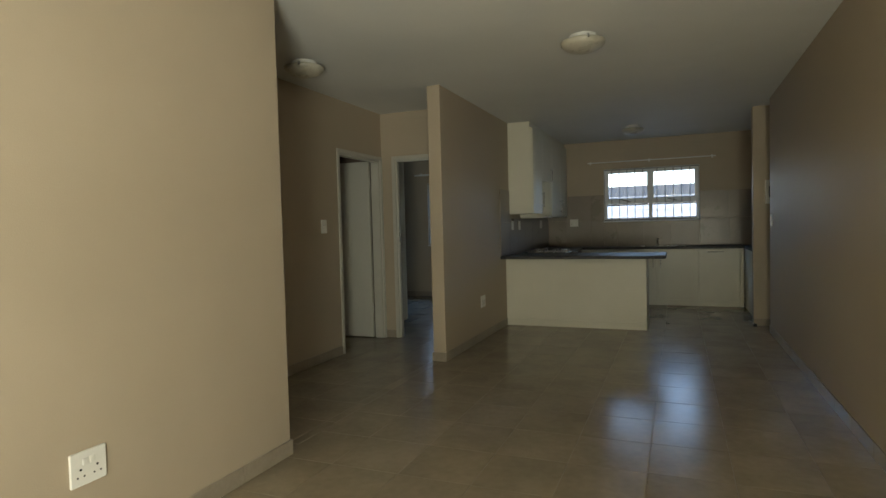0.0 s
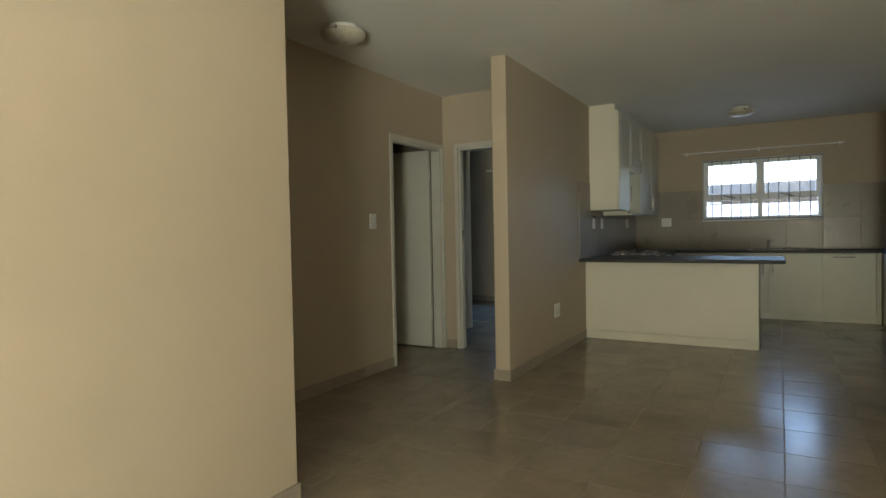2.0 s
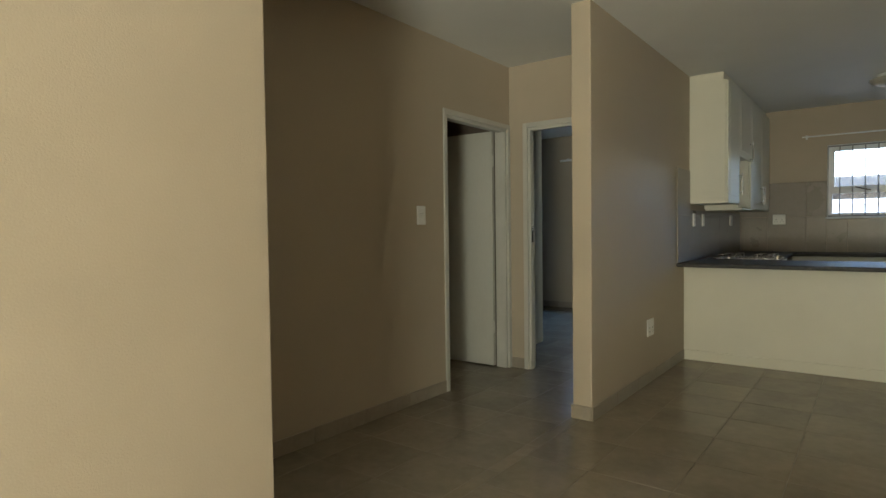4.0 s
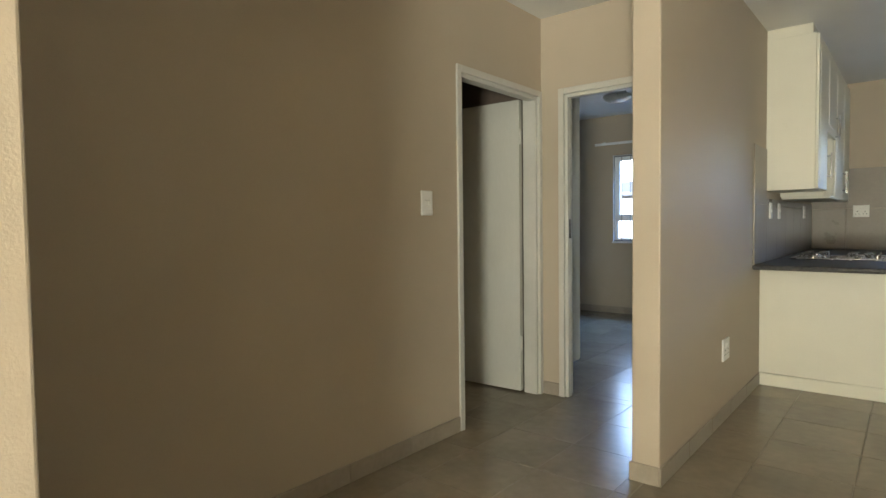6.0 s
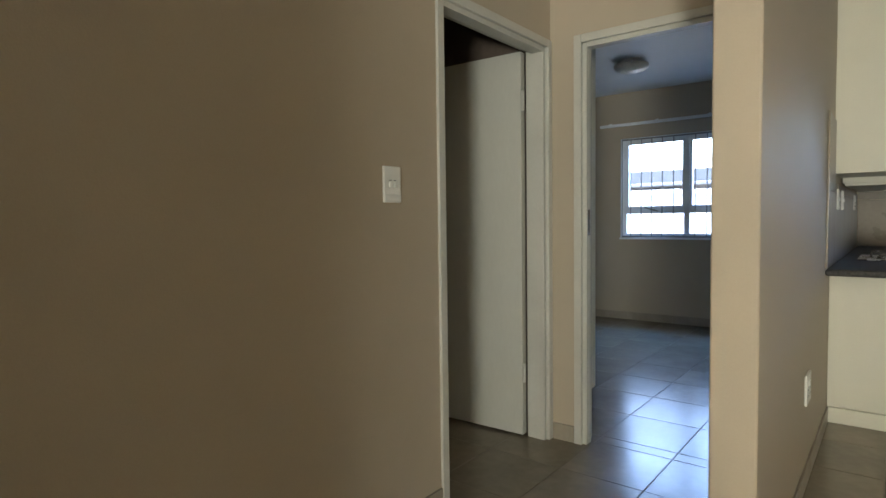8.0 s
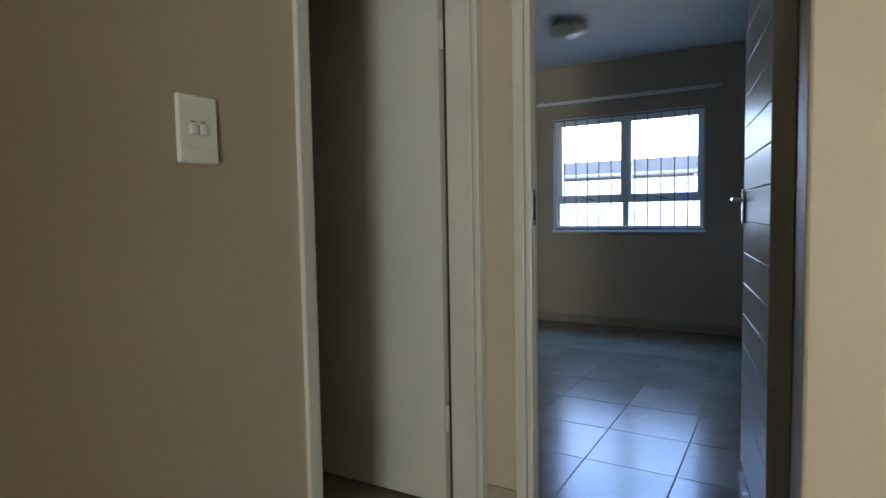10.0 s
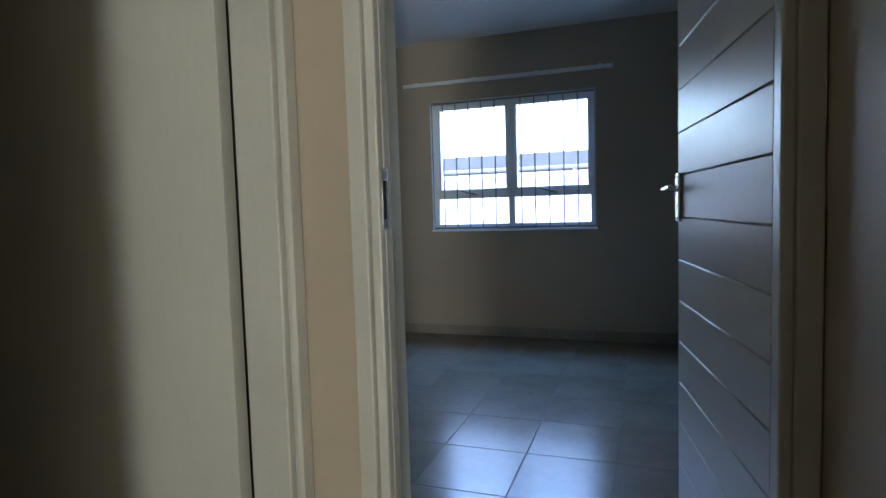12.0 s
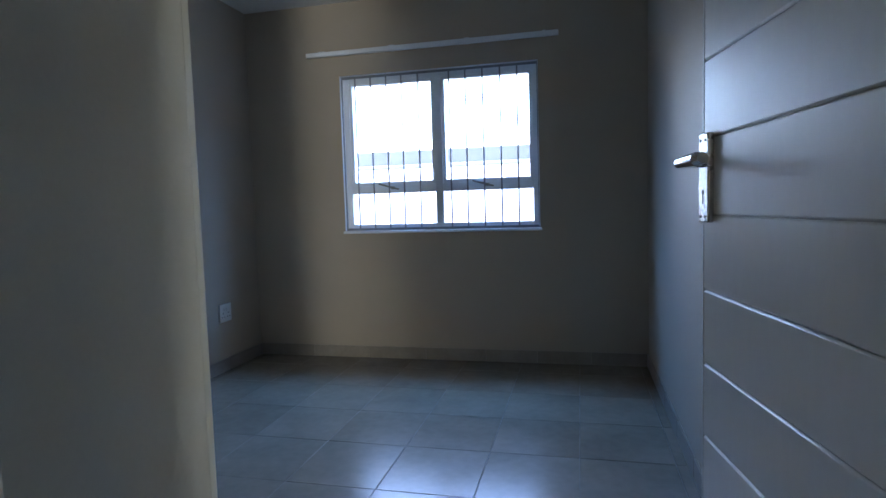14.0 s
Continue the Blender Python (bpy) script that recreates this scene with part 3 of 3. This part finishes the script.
# ---- kitchen ----
def bar_handle(parent, p, axis, length, out):
    """A bar on two posts. p: its middle on the face; axis along it; out: away from the face."""
    p, axis, out = Vector(p), Vector(axis), Vector(out)
    bm = rod(p + out * 0.03 - axis * length / 2, p + out * 0.03 + axis * length / 2, 0.006, 10)
    for s in (-0.38, 0.38):
        add_rod(bm, p + axis * length * s, p + out * 0.03 + axis * length * s, 0.0048, 8)
    return part("handle", bm, STEEL, parent, "brushed steel bar handle")


def panel_door(parent, a, b, out, name="door"):
    """A door slab with a raised field inside a shallow moulding; a, b: corners; out: 'x' or '-y' face."""
    bm = cuboid(a, b, 0.003)
    m = 0.065
    if out == "x":
        add_box(bm, (b[0] - 0.002, a[1] + m, a[2] + m), (b[0] + 0.0035, b[1] - m, b[2] - m), 0.003)
    else:
        add_box(bm, (a[0] + m, a[1] - 0.0035, a[2] + m), (b[0] - m, a[1] + 0.002, b[2] - m), 0.003)
    return part(name, bm, MELAMINE, parent)


TOP = 0.872
pen = thing("kitchen_peninsula", "off-white kitchen peninsula with a plain back panel", "kitchen cabinet", pose(X_P1 + 0.002, 7.804, 0))
pw = 0.384 - X_P1 - 0.002
part("back_panel", cuboid((0, 0, 0.088), (pw, 0.018, TOP - 0.036), 0.0015), MELAMINE, pen)
part("end_panel", cuboid((pw - 0.018, 0.018, 0.0), (pw, 0.56, TOP - 0.036), 0.0015), MELAMINE, pen)
part("kick_board", cuboid((0.0, -0.006, 0.0), (pw + 0.004, 0.012, 0.086), 0.002), MELAMINE, pen)
part("carcass", cuboid((0.0, 0.02, 0.1), (pw - 0.02, 0.54, TOP - 0.04)), MELAMINE, pen)

left_run = thing("base_cabinet", "off-white base cabinet below the hob", "kitchen cabinet", pose(X_P1 + 0.002, 8.37, 0), group="kitchen base units")
part("carcass", cuboid((0, 0, 0.1), (0.56, 1.4, TOP - 0.036)), MELAMINE, left_run)
for i in range(2):
    panel_door(left_run, (0.562, 0.02 + i * 0.69, 0.11), (0.58, 0.70 + i * 0.69, TOP - 0.045), "x")
part("kick_board", cuboid((0.5, 0, 0), (0.52, 1.4, 0.1)), MELAMINE, left_run)

Y_B0 = 9.985
splits = [(-0.67, -0.16, None), (-0.16, 0.43, 0.376), (0.43, 1.0, 0.483), (1.0, 1.535, "bar")]
for a, b, hx in splits:
    u = thing("base_cabinet", "off-white kitchen base cabinet under the window", "kitchen cabinet", pose(0, Y_B0, 0), group="kitchen base units")
    part("carcass", cuboid((a + 0.001, 0.0, 0.09), (b - 0.001, Y_N - Y_B0 - 0.003, TOP - 0.038)), MELAMINE, u)
    part("kick_board", cuboid((a, -0.010, 0.0), (b, 0.006, 0.088), 0.0015), MELAMINE, u)
    d = part("door", cuboid((a + 0.002, -0.020, 0.094), (b - 0.002, -0.001, TOP - 0.042), 0.002), MELAMINE, u)
    if hx == "bar":
        bar_handle(d, (1.215, -0.02, 0.79), (1, 0, 0), 0.24, (0, -1, 0))
    elif hx:
        bar_handle(d, (hx, -0.02, 0.66), (0, 0, 1), 0.20, (0, -1, 0))
filler = thing("filler_post", "off-white corner filler between base cabinets", "kitchen cabinet", pose(1.535, Y_B0, 0))
part("post", cuboid((0.002, -0.030, 0.0), (0.05, 0.02, TOP - 0.038), 0.002), MELAMINE, filler)
ret = thing("base_cabinet", "off-white base cabinet returning along the side wall", "kitchen cabinet", pose(1.6, 8.9, 0), group="kitchen base units")
part("carcass", cuboid((0.02, 0, 0.1), (0.595, 1.48, TOP - 0.038)), MELAMINE, ret)
part("side_panel", cuboid((0.0, 0.0, 0.0), (0.018, 1.1, TOP - 0.038), 0.002), MELAMINE, ret)

wt = thing("worktop", "dark speckled stone-look kitchen worktop with rounded edge", "worktop", pose(0, 0, TOP))
part("slab", boxes(
    ((X_P1 + 0.001, 7.555, -0.034), (0.602, 8.36, 0)), bevel=0.012, seg=3), STONE, wt)
part("slab", boxes(((X_P1 + 0.012, 8.3615, -0.034), (-0.66, 9.9595, 0)), bevel=0.004), STONE, wt)
part("slab", boxes(((X_P1 + 0.012, 9.961, -0.034), (1.585, Y_N - 0.012, 0)), bevel=0.006, seg=3), STONE, wt)
part("slab", boxes(((1.5865, 8.89, -0.034), (X_KE - 0.003, Y_N - 0.012, 0)), bevel=0.004), STONE, wt)

hob = thing("gas_hob", "stainless steel gas hob with four black burners", "hob", pose(-0.885, 8.62, TOP))
part("hob_plate", cuboid((-0.29, -0.25, 0.0), (0.29, 0.25, 0.009), 0.004), STEEL, hob)
for x, y, r in ((-0.15, -0.11, 0.045), (0.15, -0.11, 0.035), (-0.15, 0.12, 0.035), (0.15, 0.12, 0.055)):
    b = part("burner", lathe([(0, 0.009), (r, 0.009), (r, 0.018), (r * 0.8, 0.022), (r * 0.8, 0.028), (0, 0.030)], 20), CHROME, hob)
    for k in range(4):
        a = k * math.pi / 2 + 0.78
        p, q = Vector((x + 0.03 * math.cos(a), y + 0.03 * math.sin(a), 0.042)), Vector((x + 0.105 * math.cos(a), y + 0.105 * math.sin(a), 0.042))
        part("pan_support", add_rod(rod(p, q, 0.004, 8), q, (q.x, q.y, 0.008), 0.004, 8), STEEL, hob)
    b.location = (x, y, 0)
for k in range(4):
    part("knob", rod((0.255, -0.15 + k * 0.06, 0.009), (0.255, -0.15 + k * 0.06, 0.030), 0.015, 16, 0.012), CHROME, hob)

sink = thing("kitchen_sink", "low stainless steel sink set in the worktop", "sink", pose(0.10, 10.06, TOP))
part("rim", boxes(((0, 0, 0), (0.86, 0.03, 0.006)), ((0, 0.20, 0), (0.86, 0.27, 0.006)), ((0, 0.03, 0), (0.03, 0.20, 0.006)), ((0.42, 0.03, 0), (0.86, 0.20, 0.005)), bevel=0.002), STEEL, sink)
# flat dark sheet in place of the sunken bowl, coloured as its shade
part("basin_shade_sheet", boxes(((0.03, 0.03, 0.0005), (0.42, 0.20, 0.002))), STAY, sink)
tap = thing("kitchen_tap", "small chrome pillar tap behind the sink", "tap", pose(0.43, 10.31, TOP + 0.006))
tb = lathe([(0, 0), (0.024, 0), (0.024, 0.010), (0.016, 0.02), (0.016, 0.075), (0.019, 0.08), (0.019, 0.10), (0, 0.104)], 18)
part("body", tb, CHROME, tap)
sp = rod((0, 0, 0.06), (0, -0.11, 0.088), 0.010, 12)
add_rod(sp, (0, -0.108, 0.09), (0, -0.112, 0.058), 0.010, 12)
part("spout", sp, CHROME, tap)
part("lever", cuboid((-0.008, -0.012, 0.102), (0.05, 0.012, 0.114), 0.004), CHROME, tap)

# wall units
X_U0, X_U1 = X_P1 + 0.010, -0.972
def wall_unit(label):
    return thing("wall_cabinet", label, "kitchen cabinet", pose(0, 0, 0), group="kitchen wall units")


ua = wall_unit("tall off-white wall cabinet with a framed door")
part("carcass", cuboid((X_P1 + 0.001, 8.0, 1.39), (X_U1, 8.5185, 2.475), 0.0015), MELAMINE, ua)
d = panel_door(ua, (X_U1 + 0.001, 8.003, 1.393), (-0.952, 8.517, 2.468), "x")
bar_handle(d, (-0.952, 8.478, 1.58), (0, 0, 1), 0.20, (1, 0, 0))
part("cornice", cuboid((X_P1 + 0.001, 8.0, 2.475), (X_U1 - 0.02, 10.385, H - 0.001), 0.001), MELAMINE, ua)
ub = wall_unit("off-white wall cabinet with an open niche below")
part("carcass", cuboid((X_U0, 8.5205, 1.86), (X_U1, 9.1185, 2.474), 0.001), MELAMINE, ub)
part("back_panel", cuboid((X_U0, 8.5205, 1.3565), (X_U0 + 0.012, 9.1185, 1.859)), MELAMINE, ub)
part("side_panel", cuboid((X_U0 + 0.0125, 8.5205, 1.3565), (X_U1, 8.538, 1.859), 0.001), MELAMINE, ub)
part("side_panel", cuboid((X_U0 + 0.0125, 9.101, 1.3565), (X_U1, 9.1185, 1.859), 0.001), MELAMINE, ub)
part("shelf", cuboid((X_U0 + 0.012, 8.505, 1.338), (-0.93, 9.1185, 1.356), 0.002), MELAMINE, ub)
d = panel_door(ub, (X_U1 + 0.001, 8.523, 1.845), (-0.952, 9.116, 2.468), "x")
bar_handle(d, (-0.952, 9.06, 1.94), (0, 0, 1), 0.20, (1, 0, 0))
uc = wall_unit("off-white double wall cabinet in the corner")
part("carcass", cuboid((X_U0, 9.1205, 1.357), (X_U1, 10.38, 2.474)), MELAMINE, uc)
for i in range(2):
    d = panel_door(uc, (X_U1 + 0.001, 9.123 + i * 0.63, 1.36), (-0.952, 9.749 + i * 0.63, 2.468), "x")
    if i:
        bar_handle(d, (-0.952, 9.83, 1.52), (0, 0, 1), 0.20, (1, 0, 0))
    else:
        bar_handle(d, (-0.952, 9.71, 1.52), (0, 0, 1), 0.20, (1, 0, 0))


# ---- skirting tiles along the walls ----
def skirting(name, p, q, out, label="beige skirting tiles along the wall"):
    """Tiles 0.4 long from p to q along a wall; out: away from the wall."""
    base = tagged(new(name), label, "skirting", "", "structure")
    p, q, out = Vector((*p, 0)), Vector((*q, 0)), Vector((*out, 0))
    n = max(1, round((q - p).length / 0.40))
    step = (q - p) / n
    L = step.length
    me = mesh_of("skirting_tile", cuboid((0.0012, 0.0, 0.001), (L - 0.0012, 0.010, 0.086), 0.002, 1), SKIRT)
    ex = step.normalized()
    flip = ex.cross(out).z < 0
    for i in range(n):
        t = new("skirting_tile", me)
        t.parent = base
        o = p + step * (i + (1 if flip else 0))
        t.matrix_local = Matrix.Translation(o) @ Matrix.Rotation(math.atan2(out.y, out.x) - math.pi / 2, 4, "Z")
    return base


skirting("baseboard_1", (X_A, Y_S), (X_A, Y_A + 0.010), (1, 0))
skirting("baseboard_2", (X_A - 0.13, Y_A), (X_A, Y_A), (0, 1))
skirting("baseboard_3", (X_P1, Y_P - 0.010), (X_P1, 7.797), (1, 0))
skirting("baseboard_4", (X_P0 - 0.010, Y_P), (X_P1, Y_P), (0, -1))
skirting("baseboard_5", (X_P0, Y_P), (X_P0, Y_D - 0.013), (-1, 0))
skirting("baseboard_6", (X_H, 2.05), (X_H, D1[0] - 0.001), (1, 0))
skirting("baseboard_7", (X_H, Y_D), (D2[0] - 0.001, Y_D), (0, -1))
skirting("baseboard_8", (X_E, G1), (X_E, 8.0), (-1, 0))
skirting("baseboard_9", (1.535, 8.4), (2.05, 8.4), (0, -1))
skirting("baseboard_10", (-2.44, Y_N), (X_BE - 0.010, Y_N), (0, -1))
skirting("baseboard_11", (X_BW + 0.010, Y_N), (-2.44, Y_N), (0, -1))
skirting("baseboard_12", (X_BW, 7.40), (X_BW, Y_N), (1, 0))
skirting("baseboard_13", (X_BE, Y_B + 0.02), (X_BE, Y_N), (-1, 0))

# ---- kitchen wall tiles ----
splash_a = tagged(new("splashback_1"), "grey-beige glazed tiles above the worktop", "wall tiles", "", "structure")
splash_b = tagged(new("splashback_2"), "grey-beige glazed tiles round the kitchen window", "wall tiles", "", "structure")
ROWS = ((TOP + 0.001, 1.283), (1.286, 1.69))


def wall_tile(parent, axis, a, b, z0, z1):
    if b - a < 0.012 or z1 - z0 < 0.012:
        return
    if axis == "y":
        bm = cuboid((X_P1 + 0.0005, a + 0.0012, z0), (X_P1 + 0.009, b - 0.0012, z1), 0.0015, 1)
    else:
        bm = cuboid((a + 0.0012, Y_N - 0.009, z0), (b - 0.0012, Y_N - 0.0005, z1), 0.0015, 1)
    part("tile", bm, SPLASH, parent)


for z0, z1 in ROWS:
    y = 7.59
    while y < Y_N - 0.02:
        e = min(y + 0.405, Y_N - 0.009)
        if e <= 8.0:
            wall_tile(splash_a, "y", y, e, z0, z1)
        elif y < 8.0:
            wall_tile(splash_a, "y", y, 7.999, z0, z1)
            wall_tile(splash_a, "y", 7.999, e, z0, min(z1, 1.333))
        else:
            wall_tile(splash_a, "y", y, e, z0, min(z1, 1.333))
        y += 0.405
    x = 0.23 - 4 * 0.4
    while x < X_KE:
        a, b = max(x, X_P1 + 0.010), min(x + 0.4, X_KE)
        if z1 < KIT_WIN[2] or b <= KIT_WIN[0] or a >= KIT_WIN[1]:
            wall_tile(splash_b, "x", a, b, z0, z1)
        else:
            if a < KIT_WIN[0]:
                wall_tile(splash_b, "x", a, KIT_WIN[0] - 0.002, z0, z1)
            if b > KIT_WIN[1]:
                wall_tile(splash_b, "x", KIT_WIN[1] + 0.002, b, z0, z1)
            lo, hi = max(a, KIT_WIN[0] - 0.002), min(b, KIT_WIN[1] + 0.002)
            wall_tile(splash_b, "x", lo, hi, z0, min(z1, KIT_WIN[2] - 0.021))
        x += 0.4
part("edge_trim", cuboid((X_P1 + 0.0005, 7.580, TOP + 0.001), (X_P1 + 0.0105, 7.590, 1.694), 0.002), SKIRT, splash_a, "thin beige tile edge trim")

# ---- floor tiles ----
far = bmesh.new()
tile_meshes = {}


def tile_at(x0, x1, y0, y1):
    """One floor tile between joint lines; those that nobody passes go into one mesh."""
    g = 0.0021
    w, d = round(x1 - x0 - 2 * g, 4), round(y1 - y0 - 2 * g, 4)
    if w < 0.015 or d < 0.015:
        return
    near = y0 > 2.2 and not (y0 > 8.5 and x0 > -1.3) and not (x1 < X_H and y1 < Y_B)
    if not near:
        add_box(far, (x0 + g, y0 + g, -0.008), (x1 - g, y1 - g, 0.0))
        return
    if (w, d) not in tile_meshes:
        tile_meshes[(w, d)] = mesh_of("tile", cuboid((-w / 2, -d / 2, -0.008), (w / 2, d / 2, 0), 0.0011, 1), TILE)
    t = new("tile", tile_meshes[(w, d)])
    t.parent = floor
    t.location = ((x0 + x1) / 2, (y0 + y1) / 2, random.uniform(-0.0003, 0.0003))


def tile_field(xa, xb, ya, yb, ox, oy, px, py):
    xs = [xa] + [ox + px * i for i in range(-40, 40) if xa + 0.01 < ox + px * i < xb - 0.01] + [xb]
    ys = [ya] + [oy + py * i for i in range(-40, 40) if ya + 0.01 < oy + py * i < yb - 0.01] + [yb]
    for a, b in zip(xs, xs[1:]):
        for c, d in zip(ys, ys[1:]):
            tile_at(a, b, c, d)


tile_field(-1.345, 2.2, Y_S, Y_N, 0.572, 4.226, 0.394, 0.409)
tile_field(X_BW, -1.345, 1.9, 6.77, -1.803, 6.77, 0.386, 0.398)
tile_field(X_BW, -1.345, 6.77, Y_N, -1.803, 6.862, 0.386, 0.4115)
rest = part("tiles", far, TILE, floor)
rest["kind"] = "stuff"
